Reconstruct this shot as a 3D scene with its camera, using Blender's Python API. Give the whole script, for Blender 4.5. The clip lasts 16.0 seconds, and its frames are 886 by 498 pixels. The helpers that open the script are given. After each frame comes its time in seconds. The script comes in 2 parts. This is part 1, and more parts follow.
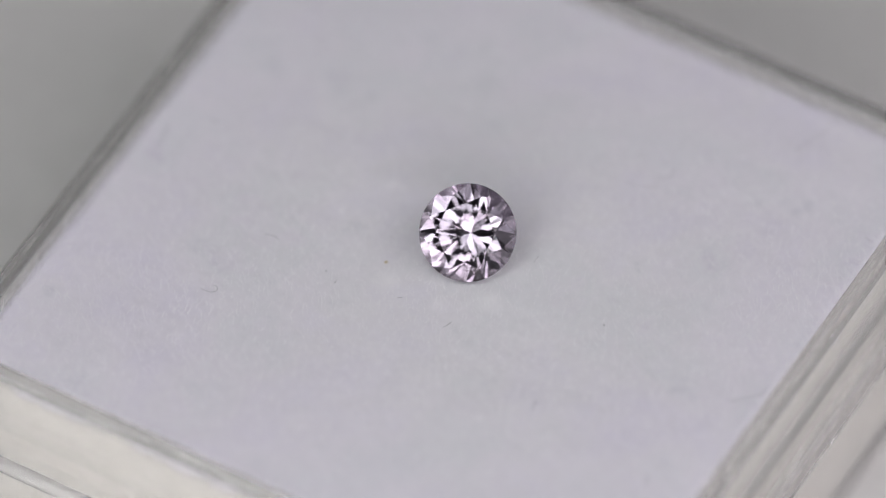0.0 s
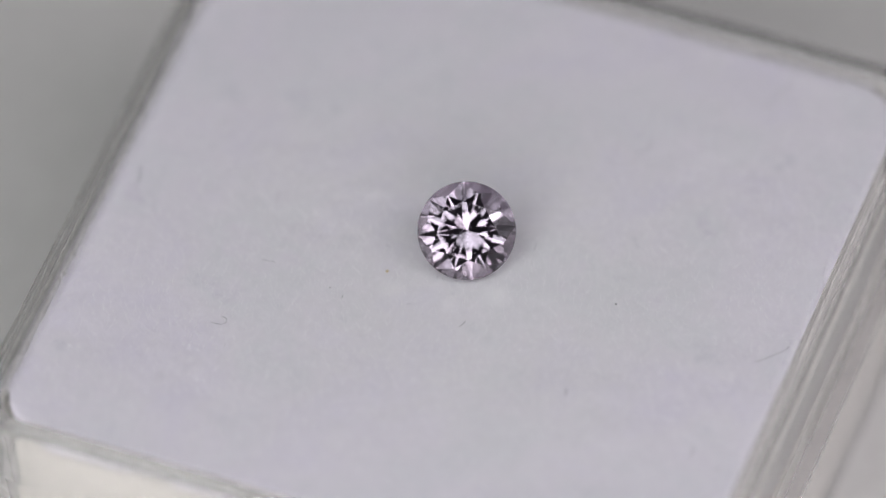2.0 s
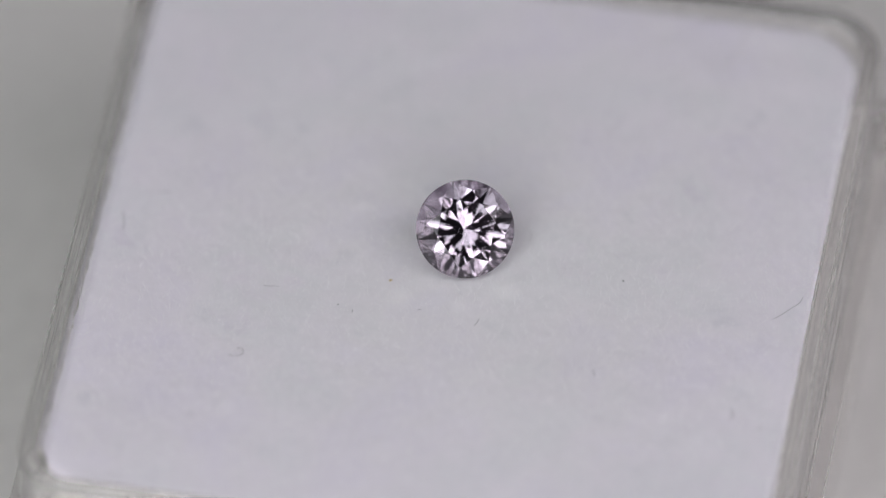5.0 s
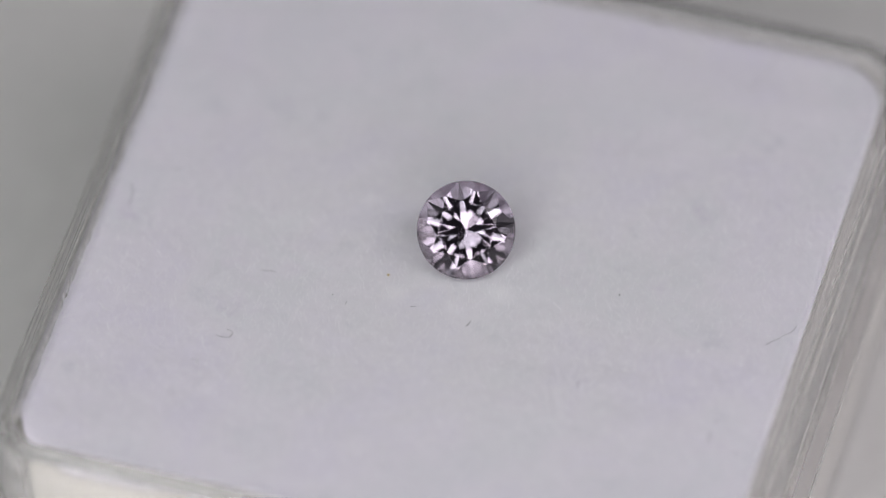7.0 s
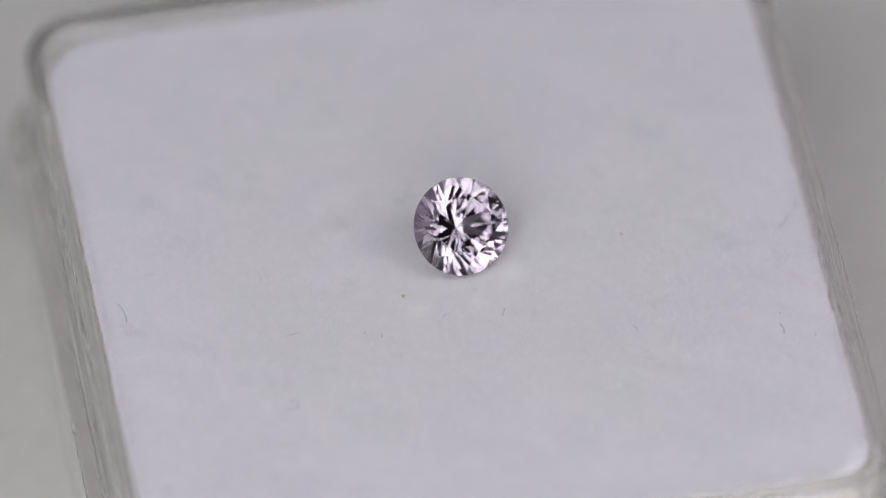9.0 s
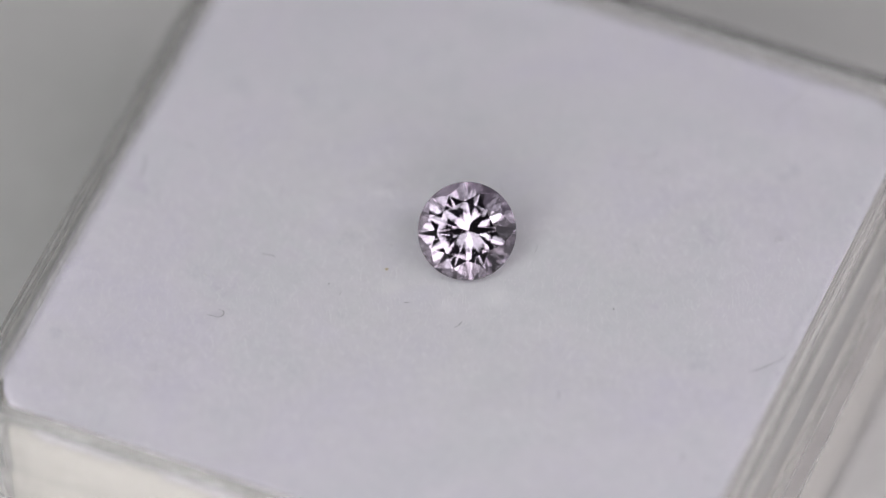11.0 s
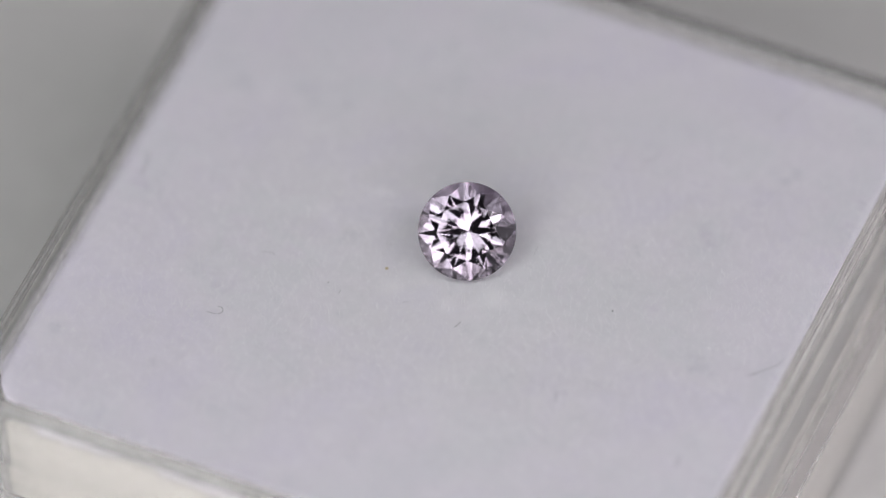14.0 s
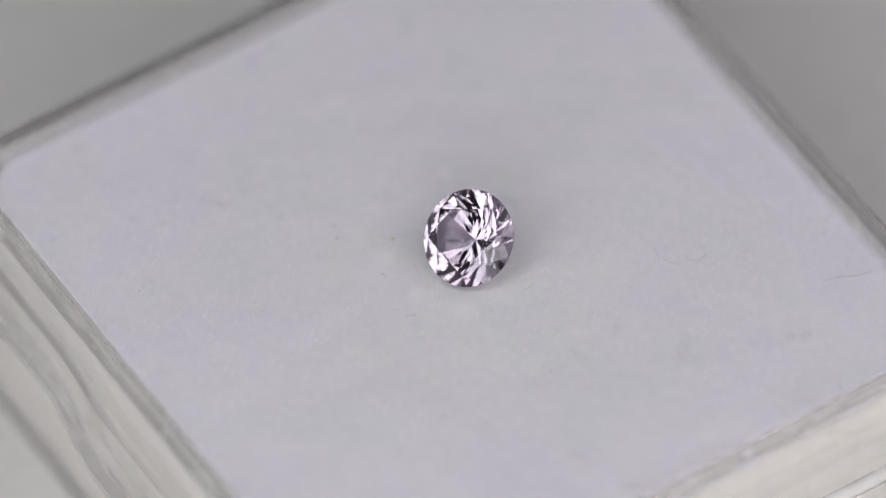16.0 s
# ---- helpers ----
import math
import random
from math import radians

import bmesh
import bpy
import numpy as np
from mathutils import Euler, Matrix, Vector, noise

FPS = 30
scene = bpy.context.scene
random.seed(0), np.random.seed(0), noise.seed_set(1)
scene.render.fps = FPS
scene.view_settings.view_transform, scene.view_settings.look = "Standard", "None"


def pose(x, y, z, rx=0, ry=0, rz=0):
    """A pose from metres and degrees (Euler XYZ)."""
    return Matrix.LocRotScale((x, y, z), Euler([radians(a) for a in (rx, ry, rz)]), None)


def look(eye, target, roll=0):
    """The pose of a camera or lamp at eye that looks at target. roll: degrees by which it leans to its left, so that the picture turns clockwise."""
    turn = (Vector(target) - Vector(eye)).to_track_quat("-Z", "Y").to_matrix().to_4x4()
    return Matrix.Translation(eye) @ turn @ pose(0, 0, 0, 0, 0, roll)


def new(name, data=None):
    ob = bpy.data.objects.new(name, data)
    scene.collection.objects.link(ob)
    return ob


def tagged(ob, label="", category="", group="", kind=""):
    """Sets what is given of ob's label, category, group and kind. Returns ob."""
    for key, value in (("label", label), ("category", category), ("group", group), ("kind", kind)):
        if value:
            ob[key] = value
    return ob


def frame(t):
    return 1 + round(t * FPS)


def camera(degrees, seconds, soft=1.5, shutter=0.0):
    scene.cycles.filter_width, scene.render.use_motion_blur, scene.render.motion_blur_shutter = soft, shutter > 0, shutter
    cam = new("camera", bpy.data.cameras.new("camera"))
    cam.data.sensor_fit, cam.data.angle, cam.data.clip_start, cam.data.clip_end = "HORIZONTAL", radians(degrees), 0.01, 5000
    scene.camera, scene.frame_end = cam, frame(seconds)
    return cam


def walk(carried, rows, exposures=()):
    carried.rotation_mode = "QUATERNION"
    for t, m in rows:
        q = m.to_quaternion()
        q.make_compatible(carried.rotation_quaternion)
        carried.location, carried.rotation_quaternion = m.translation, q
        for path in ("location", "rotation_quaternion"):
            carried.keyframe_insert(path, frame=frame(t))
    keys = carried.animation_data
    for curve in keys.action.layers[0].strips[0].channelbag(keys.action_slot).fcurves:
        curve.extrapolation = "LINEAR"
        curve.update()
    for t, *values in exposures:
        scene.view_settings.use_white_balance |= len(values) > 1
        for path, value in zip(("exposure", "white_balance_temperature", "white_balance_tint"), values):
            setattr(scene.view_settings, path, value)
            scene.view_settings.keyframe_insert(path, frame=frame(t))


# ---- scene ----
# A pale lavender brilliant on a white fleece pad in a clear plastic gem box that swings to and fro on its upright axis.
MM = 0.001
PAD_TOP = 9.8 * MM
SECONDS = 16.0

# ---- camera: a long macro lens that stands still ----
TILT, ROLL, DIST = 39.52, -0.48, 0.4054
cam = camera(4.70, SECONDS, soft=0.8)
turn = pose(0, 0, 0, TILT) @ pose(0, 0, 0, 0, 0, ROLL)
eye = Vector((0, 0, PAD_TOP)) - turn.to_3x3() @ Vector((0.00100 * DIST, -0.00108 * DIST, -DIST))
stand = Matrix.Translation(eye) @ turn
walk(cam, [(0.0, stand), (SECONDS, stand)], exposures=[(0.0, 0.0), (SECONDS, 0.0)])
cam.data.dof.use_dof = True
cam.data.dof.focus_distance = DIST - 0.0013
cam.data.dof.aperture_fstop = 17.0

# ---- light: a dim studio and four diffused lamps about the lens ----
world = bpy.data.worlds.new("studio")
scene.world = world
world.use_nodes = True
world_nodes, world_links = world.node_tree.nodes, world.node_tree.links
# pale walls low down, a dark ceiling above
height = world_nodes.new("ShaderNodeSeparateXYZ")
world_links.new(world_nodes.new("ShaderNodeTexCoord").outputs["Generated"], height.inputs[0])
walls = world_nodes.new("ShaderNodeValToRGB")
walls.color_ramp.elements[0].position, walls.color_ramp.elements[0].color = 0.05, (0.16, 0.16, 0.163, 1)
walls.color_ramp.elements[1].position, walls.color_ramp.elements[1].color = 0.55, (0.010, 0.010, 0.011, 1)
world_links.new(height.outputs["Z"], walls.inputs["Fac"])
world_links.new(walls.outputs["Color"], world_nodes["Background"].inputs["Color"])
world_nodes["Background"].inputs["Strength"].default_value = 1.0


def panel_lamp(name, azimuth, height, distance, width, depth, glow, colour):
    """A diffused panel that looks at the stone: azimuth from the front, height above the table, in degrees; glow is its radiance."""
    data = bpy.data.lights.new(name, "AREA")
    data.shape, data.size, data.size_y = "RECTANGLE", width, depth
    data.energy, data.color = glow * math.pi * width * depth, colour
    a, h = radians(azimuth), radians(height)
    at = Vector((math.sin(a) * math.cos(h), -math.cos(a) * math.cos(h), math.sin(h))) * distance
    at.z += PAD_TOP
    ob = new(name, data)
    ob.matrix_world = look(at, (0, 0, PAD_TOP))
    return ob


panel_lamp("front_lamp", 0, 26.5, 0.155, 0.19, 0.056, 2.85, (1.0, 0.97, 0.985))
panel_lamp("side_lamp", -49, 48, 0.24, 0.11, 0.20, 2.0, (0.98, 1.0, 1.0))
panel_lamp("side_lamp", 73, 46, 0.24, 0.12, 0.16, 2.0, (1.0, 0.94, 1.0))
panel_lamp("top_lamp", 0, 74, 0.26, 0.22, 0.08, 1.4, (0.95, 1.0, 0.985))


# ---- materials ----
# loose whiter tufts of the fleece: place on the pad and width, in mm
TUFTS = [(-1.68, -2.35, 0.75), (2.10, -1.28, 0.80), (-3.84, 1.84, 0.55), (0.60, -2.40, 0.60)]


def material(name, base, rough=0.6):
    m = bpy.data.materials.new(name)
    m.use_nodes = True
    b = m.node_tree.nodes["Principled BSDF"]
    b.inputs["Base Color"].default_value = (*base, 1)
    b.inputs["Roughness"].default_value = rough
    return m, m.node_tree.nodes, m.node_tree.links, b


def noise_node(nodes, links, scale, detail=4, rough=0.55):
    c = nodes.new("ShaderNodeTexCoord")
    n = nodes.new("ShaderNodeTexNoise")
    n.inputs["Scale"].default_value, n.inputs["Detail"].default_value, n.inputs["Roughness"].default_value = scale, detail, rough
    links.new(c.outputs["Object"], n.inputs["Vector"])
    return n


def ramp(nodes, links, source, stops):
    r = nodes.new("ShaderNodeValToRGB")
    r.color_ramp.elements[0].position, r.color_ramp.elements[0].color = stops[0][0], (*stops[0][1], 1)
    r.color_ramp.elements[1].position, r.color_ramp.elements[1].color = stops[-1][0], (*stops[-1][1], 1)
    for p, c in stops[1:-1]:
        r.color_ramp.elements.new(p).color = (*c, 1)
    links.new(source, r.inputs["Fac"])
    return r


def bump(nodes, links, source, shader, strength, distance, under=None):
    b = nodes.new("ShaderNodeBump")
    b.inputs["Strength"].default_value, b.inputs["Distance"].default_value = strength, distance
    links.new(source, b.inputs["Height"])
    if under:
        links.new(under.outputs["Normal"], b.inputs["Normal"])
    links.new(b.outputs["Normal"], shader.inputs["Normal"])
    return b


def fleece_material():
    m, nodes, links, b = material("white_fleece", (0.8, 0.79, 0.82), 0.95)
    def multiply(a, c):
        m2 = nodes.new("ShaderNodeMix")
        m2.data_type, m2.blend_type = "RGBA", "MULTIPLY"
        m2.inputs["Factor"].default_value = 1
        links.new(a, m2.inputs["A"])
        links.new(c, m2.inputs["B"])
        return m2.outputs["Result"]
    # near neutral grey-white in the middle, turning lavender towards the border
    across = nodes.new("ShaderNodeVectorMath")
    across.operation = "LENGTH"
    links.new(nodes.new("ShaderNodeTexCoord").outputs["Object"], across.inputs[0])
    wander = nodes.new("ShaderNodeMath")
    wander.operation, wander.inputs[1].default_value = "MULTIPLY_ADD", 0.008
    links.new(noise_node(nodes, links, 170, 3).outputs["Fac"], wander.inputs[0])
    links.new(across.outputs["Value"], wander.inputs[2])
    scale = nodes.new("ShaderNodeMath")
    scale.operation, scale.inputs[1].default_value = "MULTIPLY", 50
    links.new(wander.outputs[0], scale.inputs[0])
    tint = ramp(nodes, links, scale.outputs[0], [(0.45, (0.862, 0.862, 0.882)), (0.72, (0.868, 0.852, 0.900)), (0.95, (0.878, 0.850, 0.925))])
    patch = noise_node(nodes, links, 260, 3)
    mottle = ramp(nodes, links, patch.outputs["Fac"], [(0.3, (0.975, 0.965, 1.0)), (0.48, (1.0, 0.995, 0.995)), (0.62, (0.97, 0.985, 0.975)), (0.75, (1.0, 0.98, 1.0))])
    smudge = noise_node(nodes, links, 520, 4, 0.6)
    grime = ramp(nodes, links, smudge.outputs["Fac"], [(0.62, (1, 1, 1)), (0.70, (0.945, 0.945, 0.955)), (0.80, (0.90, 0.90, 0.92))])
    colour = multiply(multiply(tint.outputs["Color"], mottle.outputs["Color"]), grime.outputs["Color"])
    for x, y, wide in TUFTS:
        away = nodes.new("ShaderNodeVectorMath")
        away.operation, away.inputs[1].default_value = "DISTANCE", (x * MM, y * MM, PAD_TOP)
        links.new(nodes.new("ShaderNodeTexCoord").outputs["Object"], away.inputs[0])
        ragged = nodes.new("ShaderNodeMath")
        ragged.operation, ragged.inputs[1].default_value = "MULTIPLY_ADD", 1.1 * wide * MM
        links.new(noise_node(nodes, links, 1300, 4, 0.6).outputs["Fac"], ragged.inputs[0])
        links.new(away.outputs["Value"], ragged.inputs[2])
        unit = nodes.new("ShaderNodeMath")
        unit.operation, unit.inputs[1].default_value = "MULTIPLY", 1 / (2 * wide * MM)
        links.new(ragged.outputs[0], unit.inputs[0])
        white = ramp(nodes, links, unit.outputs[0], [(0.30, (1.07, 1.07, 1.06)), (0.45, (1.04, 1.04, 1.035)), (0.72, (1, 1, 1))])
        colour = multiply(colour, white.outputs["Color"])
    fine = noise_node(nodes, links, 2600, 6, 0.7)
    shade = ramp(nodes, links, fine.outputs["Fac"], [(0.25, (0.94, 0.94, 0.94)), (0.7, (1, 1, 1))])
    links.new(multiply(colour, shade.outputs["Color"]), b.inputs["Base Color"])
    coarse = bump(nodes, links, noise_node(nodes, links, 700, 4).outputs["Fac"], b, 0.12, 0.22 * MM)
    bump(nodes, links, fine.outputs["Fac"], b, 0.40, 0.06 * MM, coarse)
    b.inputs["Sheen Weight"].default_value = 0.15
    b.inputs["Specular IOR Level"].default_value = 0.1
    return m


def fuzz_material():
    m = bpy.data.materials.new("white_fibre")
    m.use_nodes = True
    nodes, links = m.node_tree.nodes, m.node_tree.links
    nodes.clear()
    out, mix = nodes.new("ShaderNodeOutputMaterial"), nodes.new("ShaderNodeMixShader")
    matt, through_light = nodes.new("ShaderNodeBsdfDiffuse"), nodes.new("ShaderNodeBsdfTranslucent")
    for n in (matt, through_light):
        n.inputs["Color"].default_value = (0.97, 0.965, 0.985, 1)
    links.new(matt.outputs[0], mix.inputs[1])
    links.new(through_light.outputs[0], mix.inputs[2])
    links.new(mix.outputs[0], out.inputs["Surface"])
    return m


def fibre_material(name, base):
    m, nodes, links, b = material(name, base, 0.6)
    b.inputs["Specular IOR Level"].default_value = 0.3
    grain = noise_node(nodes, links, 6000, 2)
    c = ramp(nodes, links, grain.outputs["Fac"], [(0.3, tuple(v * 0.8 for v in base)), (0.7, base)])
    links.new(c.outputs["Color"], b.inputs["Base Color"])
    return m


def plastic_material():
    m, nodes, links, b = material("clear_plastic", (0.97, 0.96, 0.952), 0.07)
    b.inputs["Transmission Weight"].default_value = 0.855
    b.inputs["IOR"].default_value = 1.5
    # draw marks stretched along the walls, and a few scuffs
    coords, stretch, marks = nodes.new("ShaderNodeTexCoord"), nodes.new("ShaderNodeMapping"), nodes.new("ShaderNodeTexNoise")
    stretch.inputs["Scale"].default_value = (40, 40, 1500)
    marks.inputs["Scale"].default_value, marks.inputs["Detail"].default_value = 1.0, 3
    links.new(coords.outputs["Object"], stretch.inputs["Vector"])
    links.new(stretch.outputs["Vector"], marks.inputs["Vector"])
    scuff = noise_node(nodes, links, 420, 3)
    rough = ramp(nodes, links, scuff.outputs["Fac"], [(0.5, (0.03, 0.03, 0.03)), (0.8, (0.10, 0.10, 0.10))])
    links.new(rough.outputs["Color"], b.inputs["Roughness"])
    bump(nodes, links, marks.outputs["Fac"], b, 0.025, 0.05 * MM)
    return m


def foam_material():
    m, nodes, links, b = material("cream_foam", (0.84, 0.81, 0.74), 0.9)
    cells = noise_node(nodes, links, 2000, 6, 0.75)
    c = ramp(nodes, links, cells.outputs["Fac"], [(0.30, (0.52, 0.50, 0.455)), (0.42, (0.70, 0.68, 0.63)), (0.58, (0.76, 0.742, 0.692)), (0.72, (0.88, 0.868, 0.835))])
    links.new(c.outputs["Color"], b.inputs["Base Color"])
    lumps = bump(nodes, links, noise_node(nodes, links, 600, 3).outputs["Fac"], b, 0.5, 0.3 * MM)
    bump(nodes, links, cells.outputs["Fac"], b, 0.6, 0.15 * MM, lumps)
    b.inputs["Specular IOR Level"].default_value = 0.1
    return m


def stone_material():
    m = bpy.data.materials.new("lavender_gemstone")
    m.use_nodes = True
    nodes, links = m.node_tree.nodes, m.node_tree.links
    nodes.clear()
    out = nodes.new("ShaderNodeOutputMaterial")
    glass = nodes.new("ShaderNodeBsdfGlass")
    glass.inputs["Color"].default_value = (0.873, 0.839, 0.884, 1)
    glass.inputs["Roughness"].default_value = 0.0
    glass.inputs["IOR"].default_value = 1.765
    links.new(glass.outputs["BSDF"], out.inputs["Surface"])
    return m


def table_material():
    m, nodes, links, b = material("grey_table", (0.5, 0.5, 0.5), 0.55)
    grain = noise_node(nodes, links, 900, 5)
    c = ramp(nodes, links, grain.outputs["Fac"], [(0.3, (0.735, 0.718, 0.708)), (0.7, (0.81, 0.792, 0.782))])
    links.new(c.outputs["Color"], b.inputs["Base Color"])
    bump(nodes, links, grain.outputs["Fac"], b, 0.2, 0.05 * MM)
    return m


FLEECE = fleece_material()
FIBRE = fuzz_material()
FOAM = foam_material()
LINT = fibre_material("dark_lint", (0.07, 0.065, 0.08))
PALE_LINT = fibre_material("grey_lint", (0.52, 0.50, 0.54))
SPECK = fibre_material("yellow_dust", (0.62, 0.50, 0.28))
PLASTIC = plastic_material()
STONE = stone_material()
TABLE = table_material()


# ---- shared builders ----
def finish(bm, name, mat, parent=None, label="", smooth=False):
    bmesh.ops.recalc_face_normals(bm, faces=bm.faces)
    mesh = bpy.data.meshes.new(name)
    bm.to_mesh(mesh)
    bm.free()
    for p in mesh.polygons:
        p.use_smooth = smooth
    mesh.materials.append(mat)
    ob = new(name, mesh)
    ob.parent = parent
    return tagged(ob, label) if label else ob


def part(name, bm, mat, parent, label="", smooth=False):
    return finish(bm, name, mat, parent, label, smooth)


def rounded_square(half, radius, steps=12, half_y=None):
    """Outline of a square with round corners, anticlockwise."""
    hy = half if half_y is None else half_y
    pts = []
    for cx, cy, a0 in ((1, 1, 0), (-1, 1, 90), (-1, -1, 180), (1, -1, 270)):
        for i in range(steps + 1):
            a = radians(a0 + 90 * i / steps)
            pts.append((cx * (half - radius) + radius * math.cos(a), cy * (hy - radius) + radius * math.sin(a)))
    return pts


def long_sides(outline, count=28):
    """Adds points along the straight sides of an outline, so that they can be bent."""
    pts = []
    for (x0, y0), (x1, y1) in zip(outline, outline[1:] + outline[:1]):
        pts.append((x0, y0))
        if math.hypot(x1 - x0, y1 - y0) > 5 * MM:
            pts += [(x0 + (x1 - x0) * k / count, y0 + (y1 - y0) * k / count) for k in range(1, count)]
    return pts


def loft(bm, rings, close_first=True, close_last=True):
    """Skin between rings of equally many points; each ring is a list of (x, y, z)."""
    loops = [[bm.verts.new(p) for p in ring] for ring in rings]
    n = len(loops[0])
    for a, b in zip(loops, loops[1:]):
        for i in range(n):
            bm.faces.new((a[i], a[(i + 1) % n], b[(i + 1) % n], b[i]))
    if close_first:
        bm.faces.new(list(reversed(loops[0])))
    if close_last:
        bm.faces.new(loops[-1])
    return loops


def strand(bm, points, radius, sides=4):
    """A thin tapered thread through the points."""
    rings = []
    for i, p in enumerate(points):
        ahead = Vector(points[min(i + 1, len(points) - 1)]) - Vector(points[max(i - 1, 0)])
        ahead.normalize()
        side = ahead.cross(Vector((0.13, 0.07, 1))).normalized()
        up = side.cross(ahead)
        r = radius * (0.45 if i in (0, len(points) - 1) else 1)
        rings.append([tuple(Vector(p) + (side * math.cos(6.2832 * k / sides) + up * math.sin(6.2832 * k / sides)) * r) for k in range(sides)])
    loft(bm, rings)


# ---- the table ----
def build_table():
    bm = bmesh.new()
    size, n = 3.0, 24
    bmesh.ops.create_grid(bm, x_segments=n, y_segments=n, size=size)
    ob = finish(bm, "ground", TABLE)
    return tagged(ob, "plain grey matt table top under the box", "table", kind="structure")


# ---- the gem box ----
BOX_Y = 0.30 * MM
RIM = PAD_TOP + 0.60 * MM
LEDGE = 5.7 * MM
NOTCH = 1.9 * MM


def build_box():
    box = new("gem_box")
    tagged(box, "open square clear plastic gem box with rounded corners on grey table", "box")

    def ring(half, radius, z):
        row = []
        for x, y in long_sides(rounded_square(half * MM, radius * MM, half_y=(half - 0.25) * MM)):
            # the ledge dips to a thumb notch in the middle of the front
            step = min(1, max(0, (6.2 * MM - abs(x)) / (3.4 * MM))) if y < -12 * MM else 0
            near = min(1, max(0, 1 - abs(z - LEDGE) / (2.6 * MM)))
            near = min(1, near * 1.3)
            row.append((x, y, z - NOTCH * near * step * step * (3 - 2 * step)))
        return row
    # one moulding: outside up past the ledge, over the rim, inside down to the floor; fillets of several steps
    def fillet(h0, z0, h1, z1, hollow=False, steps=5):
        """Rings from one profile point to another along a quarter of an ellipse."""
        rows = []
        for i in range(steps + 1):
            a = math.pi / 2 * i / steps
            u, w = (math.sin(a), 1 - math.cos(a)) if hollow else (1 - math.cos(a), math.sin(a))
            rows.append((h0 + (h1 - h0) * u, z0 + (z1 - z0) * w))
        return rows
    rim, ledge = RIM / MM, LEDGE / MM
    profile = fillet(14.5, 0, 14.9, 0.4, True) + [(14.98, ledge - 0.3)] + fillet(14.98, ledge - 0.07, 14.91, ledge) + fillet(14.42, ledge, 14.36, ledge + 0.07, True)
    # two faint draw lines run along the upper wall
    for z, h in ((1.6, 14.34), (4.2, 14.31)):
        profile += [(h, ledge + z), (h + 0.004, ledge + z + 0.04), (h - 0.002, ledge + z + 0.08)]
    profile += fillet(14.30, rim - 0.25, 14.05, rim) + [(13.96, rim - 0.012), (13.90, rim)] + fillet(13.82, rim, 13.60, rim - 0.2, True)
    profile += [(13.58, rim - 0.6), (13.56, 1.3)] + fillet(13.56, 1.2, 13.2, 0.8)
    bm = bmesh.new()
    loft(bm, [ring(h, max(1.2, 2.3 + (h - 14.40)), z * MM) for h, z in profile])
    body = part("body", bm, PLASTIC, box, smooth=True)
    body.visible_shadow = False
    # a small mould nub on the edge of the ledge
    bm = bmesh.new()
    bmesh.ops.create_icosphere(bm, subdivisions=2, radius=0.22 * MM, matrix=Matrix.Translation((-14.92 * MM, -2.3 * MM, LEDGE - 0.12 * MM)) @ Matrix.Diagonal((0.7, 1.3, 0.8, 1)))
    nub = part("mould_nub", bm, PLASTIC, box, smooth=True)
    nub.visible_shadow = False
    return box


# ---- the pad ----
def pad_height(x, y):
    v = Vector((x / MM, y / MM, 0))
    raised = sum(0.06 * math.exp(-3 * ((v.x - a) ** 2 + (v.y - b) ** 2) / wide ** 2) for a, b, wide in TUFTS)
    return (raised + noise.noise(v * 0.22) * 0.05 + noise.noise(v * 0.9 + Vector((7, 3, 1))) * 0.035 + noise.noise(v * 3.1) * 0.012) * MM


def part_of_threads(name, threads, parent, label):
    """Many three-sided threads as one mesh; each is a row of points and a radius."""
    verts, faces = [], []
    for pts, r in threads:
        base = len(verts)
        for i, p in enumerate(pts):
            thin = r * (1 - 0.2 * i)
            verts += [(p[0] + thin, p[1], p[2]), (p[0] - 0.5 * thin, p[1] + 0.87 * thin, p[2]), (p[0] - 0.5 * thin, p[1] - 0.87 * thin, p[2] + 0.3 * thin)]
        for i in range(len(pts) - 1):
            for k in range(3):
                a0, a1 = base + 3 * i + k, base + 3 * i + (k + 1) % 3
                faces.append((a0, a1, a1 + 3, a0 + 3))
    mesh = bpy.data.meshes.new(name)
    mesh.from_pydata(verts, [], faces)
    mesh.materials.append(FIBRE)
    ob = new(name, mesh)
    ob.parent = parent
    return tagged(ob, label, kind="stuff")


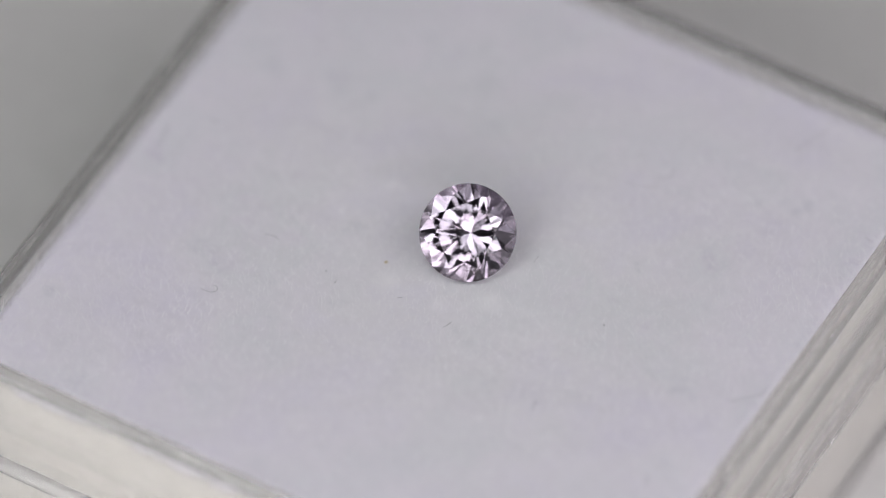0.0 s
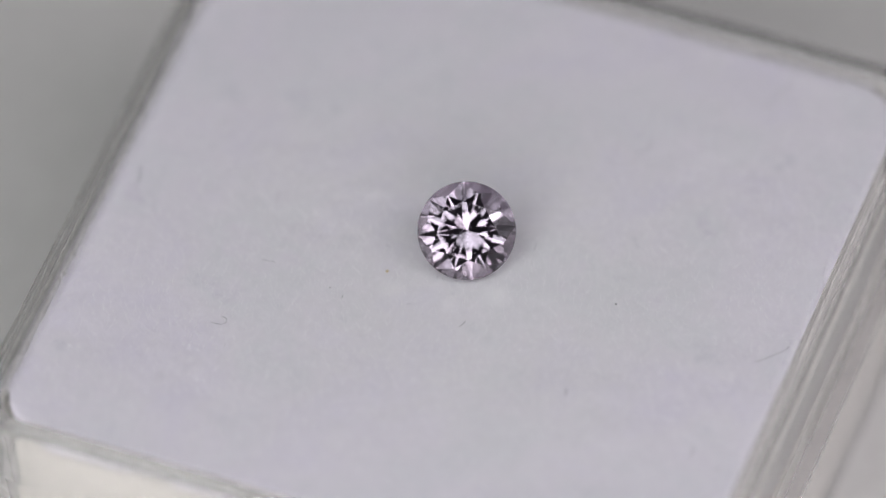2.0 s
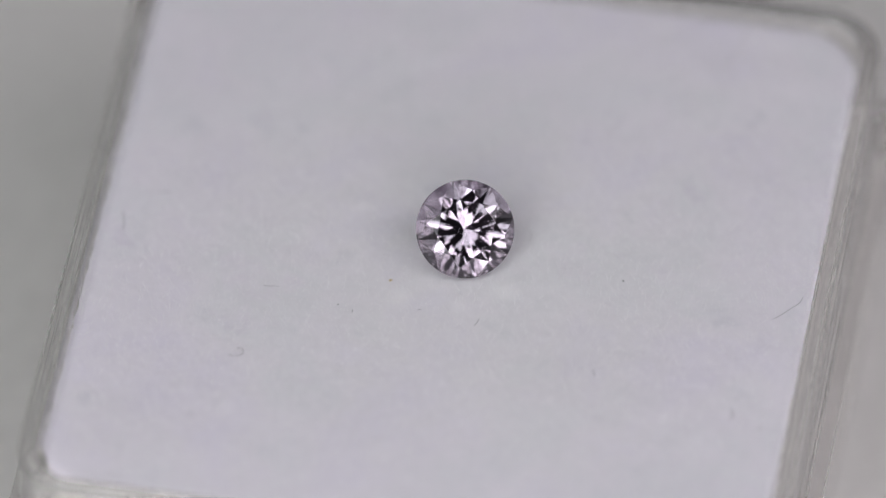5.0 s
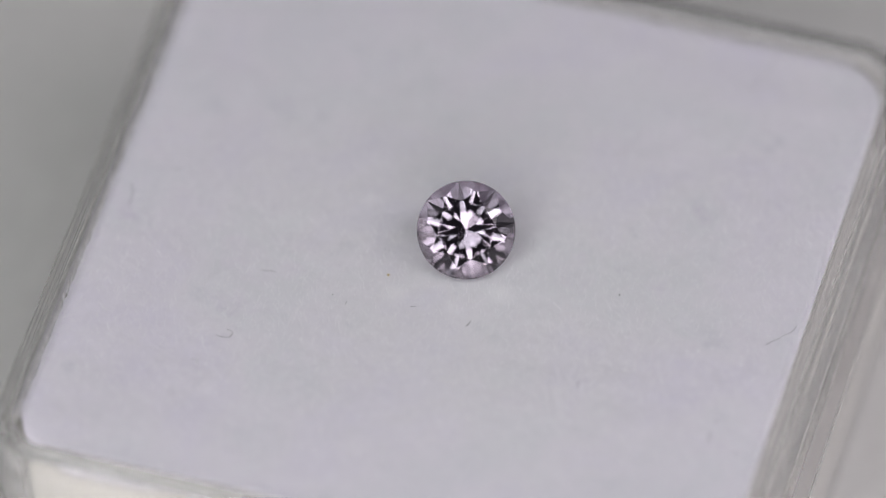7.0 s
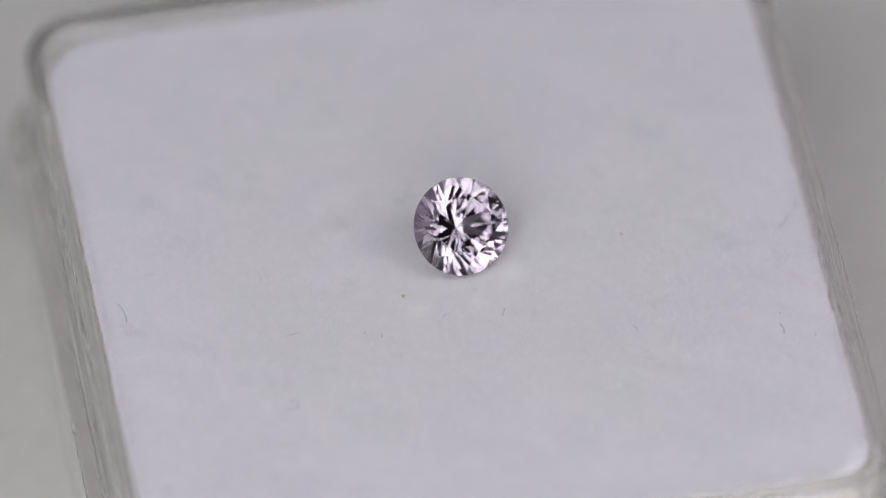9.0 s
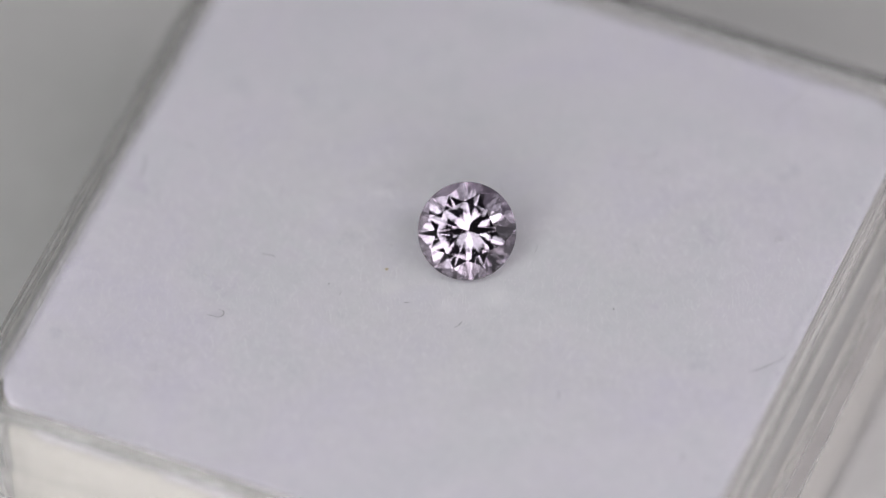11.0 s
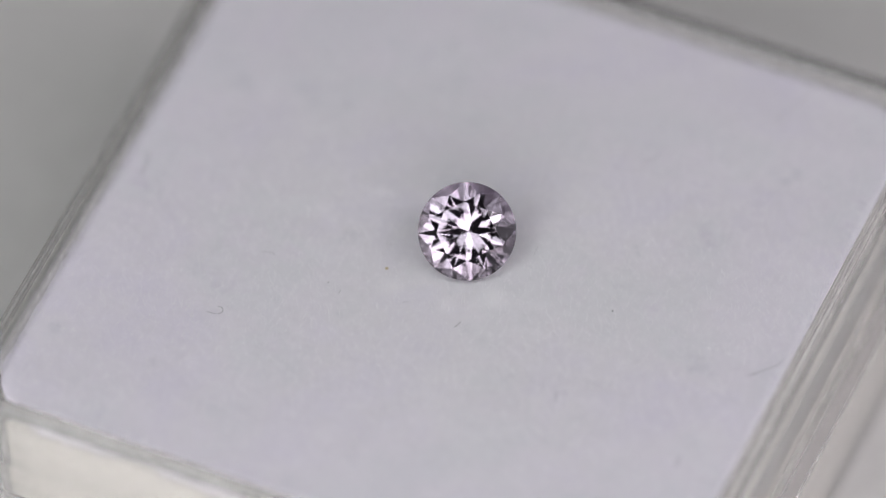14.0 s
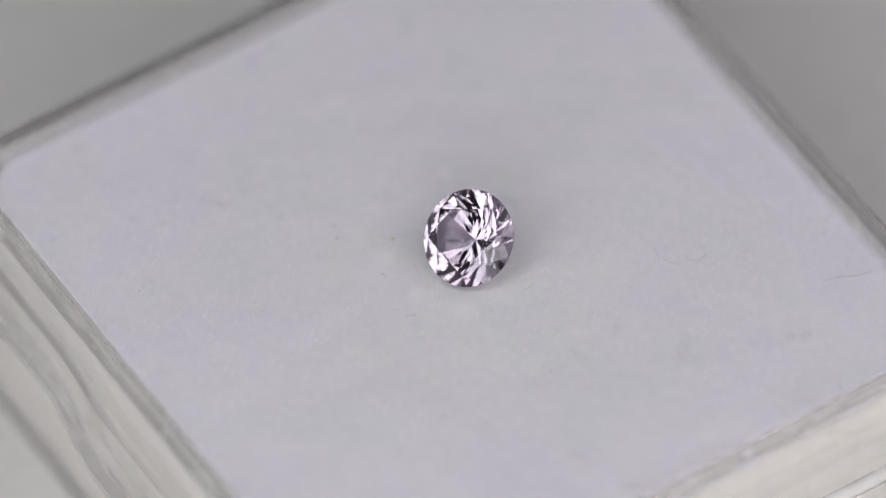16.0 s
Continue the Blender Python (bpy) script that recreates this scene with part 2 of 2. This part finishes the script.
def build_pad():
    pad = new("fleece_pad")
    tagged(pad, "white fleece pad with soft fuzzy surface filling the clear box", "pad")
    bm = bmesh.new()
    half, n = 13.5 * MM, 150

    def place(u, v):
        # a square with rounded corners, pulled from an even grid
        x, y = u * half, v * half
        r = 2.2 * MM
        ax, ay = abs(x) - (half - r), abs(y) - (half - r)
        if ax > 0 and ay > 0:
            m = max(ax, ay)
            k = m / math.hypot(ax, ay)
            x, y = math.copysign(half - r + ax * k, x), math.copysign(half - r + ay * k, y)
        edge = max(abs(u), abs(v))
        fall = max(0, (edge - 0.975) / 0.025)
        ragged = 1 + 0.006 * noise.noise(Vector((x / MM * 2.8, y / MM * 2.8, 4))) * fall
        y *= 0.9815
        return x * ragged, y * ragged, PAD_TOP + pad_height(x, y) - 0.12 * MM * fall ** 2
    grid = [[bm.verts.new(place(2 * i / n - 1, 2 * j / n - 1)) for j in range(n + 1)] for i in range(n + 1)]
    for i in range(n):
        for j in range(n):
            bm.faces.new((grid[i][j], grid[i + 1][j], grid[i + 1][j + 1], grid[i][j + 1]))
    rim = [grid[i][0] for i in range(n)] + [grid[n][j] for j in range(n)] + [grid[n - i][n] for i in range(n)] + [grid[0][n - j] for j in range(n)]
    def skirt(bm, start, heights):
        """Carries a closed row of points down through the heights and closes it below."""
        last = start
        for z in heights:
            low = []
            for v in last:
                out = 1 + 0.005 * noise.noise(Vector((v.co.x / MM, v.co.y / MM, z)))
                low.append(bm.verts.new((v.co.x * out, v.co.y * out, z * MM)))
            m = len(last)
            for i in range(m):
                bm.faces.new((last[i], low[i], low[(i + 1) % m], last[(i + 1) % m]))
            last = low
        bm.faces.new(last)
    top = PAD_TOP / MM
    outline = [tuple(v.co) for v in rim[::3]]
    skirt(bm, rim, (top - 0.35, top - 0.5))
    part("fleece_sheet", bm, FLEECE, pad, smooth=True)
    bm = bmesh.new()
    start = [bm.verts.new((x * 0.993, y * 0.993, (top - 0.52) * MM)) for x, y, z in outline]
    bm.faces.new(start)
    skirt(bm, start, (7.4, 6.0, 4.6, 3.2, 1.8, 0.95))
    part("foam_block", bm, FOAM, pad, "cream foam block", smooth=True)

    # loose fibres lying on the surface and over its edges
    rng = random.Random(5)
    bm_points = []
    for i in range(30000):
        edge_one = i % 5 < 2
        if edge_one:
            s, e = rng.choice((-1, 1)), rng.uniform(-1, 1) * 12 * MM
            x, y = (s * rng.uniform(13.2, 13.5) * MM, e) if rng.random() < 0.5 else (e, s * rng.uniform(12.95, 13.25) * MM)
        else:
            x, y = rng.uniform(-13.0, 13.0) * MM, rng.uniform(-12.8, 12.8) * MM
        if math.hypot(max(0, abs(x) - 11.2 * MM), max(0, abs(y) - 10.95 * MM)) > 2.05 * MM and not edge_one:
            continue
        a, tall, lean = rng.uniform(0, 6.283), rng.uniform(0.08, 0.34) * MM, rng.uniform(0.1, 1.3)
        if edge_one:
            tall = rng.uniform(0.15, 0.55) * MM
        ground = PAD_TOP + pad_height(x, y) - (0.15 if edge_one else 0.01) * MM
        pts = []
        for k in range(4):
            out = tall * lean * (k / 3) ** 1.6
            px, py = x + math.cos(a) * out, y + math.sin(a) * out
            pts.append((max(-13.56 * MM, min(13.56 * MM, px)), max(-13.31 * MM, min(13.31 * MM, py)), ground + tall * k / 3))
            a += rng.uniform(-0.4, 0.4)
        bm_points.append((pts, rng.uniform(0.004, 0.0075) * MM))
    part_of_threads("fuzz", bm_points, pad, "fine loose white fibres")

    # crumbs and frayed threads on the cut sides of the foam
    lot = []
    for i in range(900):
        e, z, side = rng.uniform(-12.6, 12.6) * MM, rng.uniform(1.5, 9.0) * MM, rng.randrange(4)
        out, a, reach = 13.44 * MM, rng.uniform(0, 6.283), rng.uniform(0.05, 0.28) * MM
        pts = []
        for k in range(4):
            u = e + math.cos(a) * reach * k / 3
            w, far = z + math.sin(a) * reach * k / 3, out + 0.02 * MM * math.sin(k)
            pts.append([(far, u * 0.98, w), (-far, u * 0.98, w), (u, -far * 0.9815, w), (u, far * 0.9815, w)][side])
            a += rng.uniform(-0.7, 0.7)
        lot.append((pts, rng.uniform(0.006, 0.014) * MM))
    part_of_threads("frayed_threads", lot, pad, "frayed pale threads on the cut foam sides")
    return pad


# ---- the stone ----
STONE_R = 1.85 * MM
PAVILION, CROWN, TABLE_R = 42.7, 38.0, 0.60
STONE_AT = (0.36, 0.44)
STONE_FACING = 16.5
STONE_SPIN = 8.0
STONE_TILT = 40.0


def build_stone():
    """A round brilliant cut: a round blank sliced by its facet planes."""
    bm = bmesh.new()
    g = 0.018
    n = 128
    loft(bm, [[(math.cos(6.283185 * i / n), math.sin(6.283185 * i / n), z) for i in range(n)] for z in (-1.2, 0.6)])

    def at(deg, r, z):
        return Vector((r * math.cos(radians(deg)), r * math.sin(radians(deg)), z))

    def slice_by(a, b, c):
        no = (b - a).cross(c - a).normalized()
        if no.dot(a) < 0:
            no = -no
        bm_geom = bm.verts[:] + bm.edges[:] + bm.faces[:]
        cut = bmesh.ops.bisect_plane(bm, geom=bm_geom, dist=1e-6, plane_co=a, plane_no=no, clear_outer=True)
        rim = [e for e in cut["geom_cut"] if isinstance(e, bmesh.types.BMEdge)]
        if rim:
            bmesh.ops.edgeloop_fill(bm, edges=rim)
    tc, tp = math.tan(radians(CROWN)), math.tan(radians(PAVILION))
    top = g + (1 - TABLE_R) * tc
    star_r = 0.80
    star_z = g + (1 - star_r * math.cos(radians(22.5))) * tc
    low_r = 0.22
    low_z = -g - (1 - low_r * math.cos(radians(22.5))) * tp
    for k in range(8):
        a = 45 * k
        main, half = at(a, 1, g), at(a + 22.5, 1, g)
        slice_by(main, at(a, TABLE_R, top), main + at(a + 90, 1, 0))
        slice_by(at(a, 1, -g), at(a, 0, -g - tp), at(a, 1, -g) + at(a + 90, 1, 0))
    for k in range(8):
        a = 45 * k
        slice_by(at(a, TABLE_R, top), at(a + 45, TABLE_R, top), at(a + 22.5, star_r, star_z))
        for s in (22.5, -22.5):
            slice_by(at(a, 1, g), at(a + s, 1, g * 1.02), at(a + s, star_r, star_z))
            slice_by(at(a, 1, -g), at(a + s, 1, -g * 1.02), at(a + s, low_r, low_z))
    slice_by(at(0, 0.1, top), at(120, 0.1, top), at(240, 0.1, top))
    bmesh.ops.scale(bm, vec=(STONE_R,) * 3, verts=bm.verts)
    bmesh.ops.dissolve_limit(bm, angle_limit=radians(0.3), verts=bm.verts, edges=bm.edges)
    bmesh.ops.recalc_face_normals(bm, faces=bm.faces)
    stone = new("gemstone")
    tagged(stone, "pale lavender round brilliant cut gemstone lying tilted on white fleece", "gemstone")

    def zone(face):
        z = face.normal.z
        return "table_facet" if z > 0.99 else "crown" if z > 0.12 else "girdle" if z > -0.12 else "pavilion"
    for name in ("table_facet", "crown", "girdle", "pavilion"):
        piece = bm.copy()
        bmesh.ops.delete(piece, geom=[f for f in piece.faces if zone(f) != name], context="FACES")
        mesh = bpy.data.meshes.new(name)
        piece.to_mesh(mesh)
        piece.free()
        mesh.materials.append(STONE)
        new(name, mesh).parent = stone
    bm.free()
    return stone


def stone_pose():
    # it rests on the highest tufts under its girdle and point
    bed = max(pad_height(STONE_AT[0] * MM + 0.4 * i * MM, STONE_AT[1] * MM + 0.4 * j * MM) for i in range(-5, 6) for j in range(-5, 6))
    t = radians(STONE_TILT)
    lift = PAD_TOP + STONE_R * max(math.sin(t), (math.tan(radians(PAVILION)) + 0.02) * math.cos(t)) + bed
    return pose(STONE_AT[0] * MM, STONE_AT[1] * MM, lift) @ pose(0, 0, 0, 0, 0, STONE_FACING) @ pose(0, 0, 0, STONE_TILT) @ pose(0, 0, 0, 0, 0, STONE_SPIN)


# ---- lint on the pad: x, y, heading, length (mm), bend, thickness (mm), dark or grey ----
LINT_ROWS = [
    (12.83, -0.16, -133, 1.62, -85, 0.012, LINT), (-12.59, -0.15, -65, 1.09, -85, 0.012, LINT), (-6.53, -2.41, -8, 0.58, -40, 0.010, LINT),
    (-3.30, -3.10, -73, 0.20, -5, 0.010, LINT), (-0.85, -2.57, 32, 0.22, -10, 0.010, LINT), (1.39, -2.82, 33, 0.42, -30, 0.011, LINT),
    (-2.55, -0.16, -21, 0.30, -20, 0.012, PALE_LINT), (-7.02, -5.84, 88, 1.05, 210, 0.011, LINT), (11.49, -5.54, -74, 0.54, -25, 0.014, LINT),
    (-7.27, 0.57, -94, 0.50, -90, 0.010, PALE_LINT), (-11.34, 1.42, 14, 0.40, -12, 0.012, LINT), (6.12, -4.52, -65, 0.44, -30, 0.011, LINT),
    (4.28, 6.63, 50, 1.40, 70, 0.011, PALE_LINT), (5.00, 7.60, 60, 1.10, 80, 0.011, PALE_LINT), (8.78, 11.90, 97, 1.89, 40, 0.014, PALE_LINT),
    (2.66, 1.61, 88, 0.42, -5, 0.010, PALE_LINT), (13.0, 8.68, -7, 0.50, -5, 0.012, PALE_LINT)]
SPECKS = [(-2.17, -1.33, 0.06, SPECK, "tiny yellow dust speck on the white fleece"), (-3.90, -2.83, 0.025, LINT, "tiny dark dust speck on the white fleece"),
          (6.43, 0.13, 0.03, LINT, "tiny dark dust speck on the white fleece"), (-5.25, -10.64, 0.022, LINT, "tiny dark dust speck on the white fleece"),
          (11.52, -4.79, 0.025, LINT, "tiny dark dust speck on the white fleece"), (12.62, -6.02, 0.03, LINT, "tiny dark dust speck on the white fleece")]


def build_lint(x, y, heading, length, bend, thick, mat):
    bm = bmesh.new()
    steps = 12
    a = radians(-bend / 2)
    px, py, pts = 0.0, 0.0, []
    rng = random.Random(int(1000 * (x + 20) + 7 * y))
    for i in range(steps + 1):
        pts.append([px, py])
        px, py = px + math.cos(a) * length / steps, py + math.sin(a) * length / steps
        a += radians(bend) / steps + rng.uniform(-0.32, 0.32)
    mx, my = pts[steps // 2]
    turn_by = Matrix.Rotation(radians(heading), 2)
    line = []
    for px, py in pts:
        q = turn_by @ Vector((px - mx, py - my))
        wx, wy = (x + q.x) * MM, (y + q.y) * MM
        line.append((q.x * MM, q.y * MM, pad_height(wx, wy) + 0.035 * MM + 0.02 * MM * noise.noise(Vector((q.x * 4, q.y * 4, x)))))
    strand(bm, line, thick * 0.62 * MM)
    ob = finish(bm, "lint_fibre", mat, smooth=True)
    tone = "dark" if mat is LINT else "pale grey"
    form = "curled" if abs(bend) > 55 else "short" if length < 0.45 else "slightly bent"
    tagged(ob, tone + " " + form + " lint fibre lying on the white fleece", "lint", "lint on the pad")
    return ob, pose(x * MM, y * MM, PAD_TOP)


def build_speck(x, y, size, mat, label):
    bm = bmesh.new()
    bmesh.ops.create_icosphere(bm, subdivisions=2, radius=size * MM)
    for v in bm.verts:
        v.co *= 1 + 0.35 * noise.noise(v.co / (size * MM) * 1.3 + Vector((x, y, 0)))
        v.co.z *= 0.6
    ob = finish(bm, "dust_speck", mat, smooth=True)
    tagged(ob, label, "dust", "dust on the pad")
    return ob, pose(x * MM, y * MM, PAD_TOP + pad_height(x * MM, y * MM) + size * 0.4 * MM)


build_table()
TURNING = [(build_box(), pose(0, BOX_Y, 0)), (build_pad(), pose(0, BOX_Y, 0)), (build_stone(), stone_pose())]
TURNING += [build_lint(*row) for row in LINT_ROWS]
TURNING += [build_speck(*row) for row in SPECKS]

# ---- the swing: seconds and degrees at each turning point, an even pace between them ----
SWING = [(-0.9, -14.8), (0.075, -32.0), (1.38, -10.4), (2.475, -28.6), (4.31, 1.0), (6.19, -30.2), (8.79, 13.6), (11.82, -36.6), (13.29, -12.1), (17.0, -74.0)]


def swing_at(t):
    """The angle at t, with the turning points softened a little."""
    def raw(s):
        for (t0, a0), (t1, a1) in zip(SWING, SWING[1:]):
            if s <= t1:
                return a0 + (a1 - a0) * (s - t0) / (t1 - t0)
        return SWING[-1][1]
    return sum(raw(t + d * 0.02) for d in (-2, -1, 0, 1, 2)) / 5


def motions():
    for ob, base in TURNING:
        walk(ob, [(i / 10, pose(0, 0, 0, 0, 0, swing_at(i / 10)) @ base) for i in range(161)])


motions()
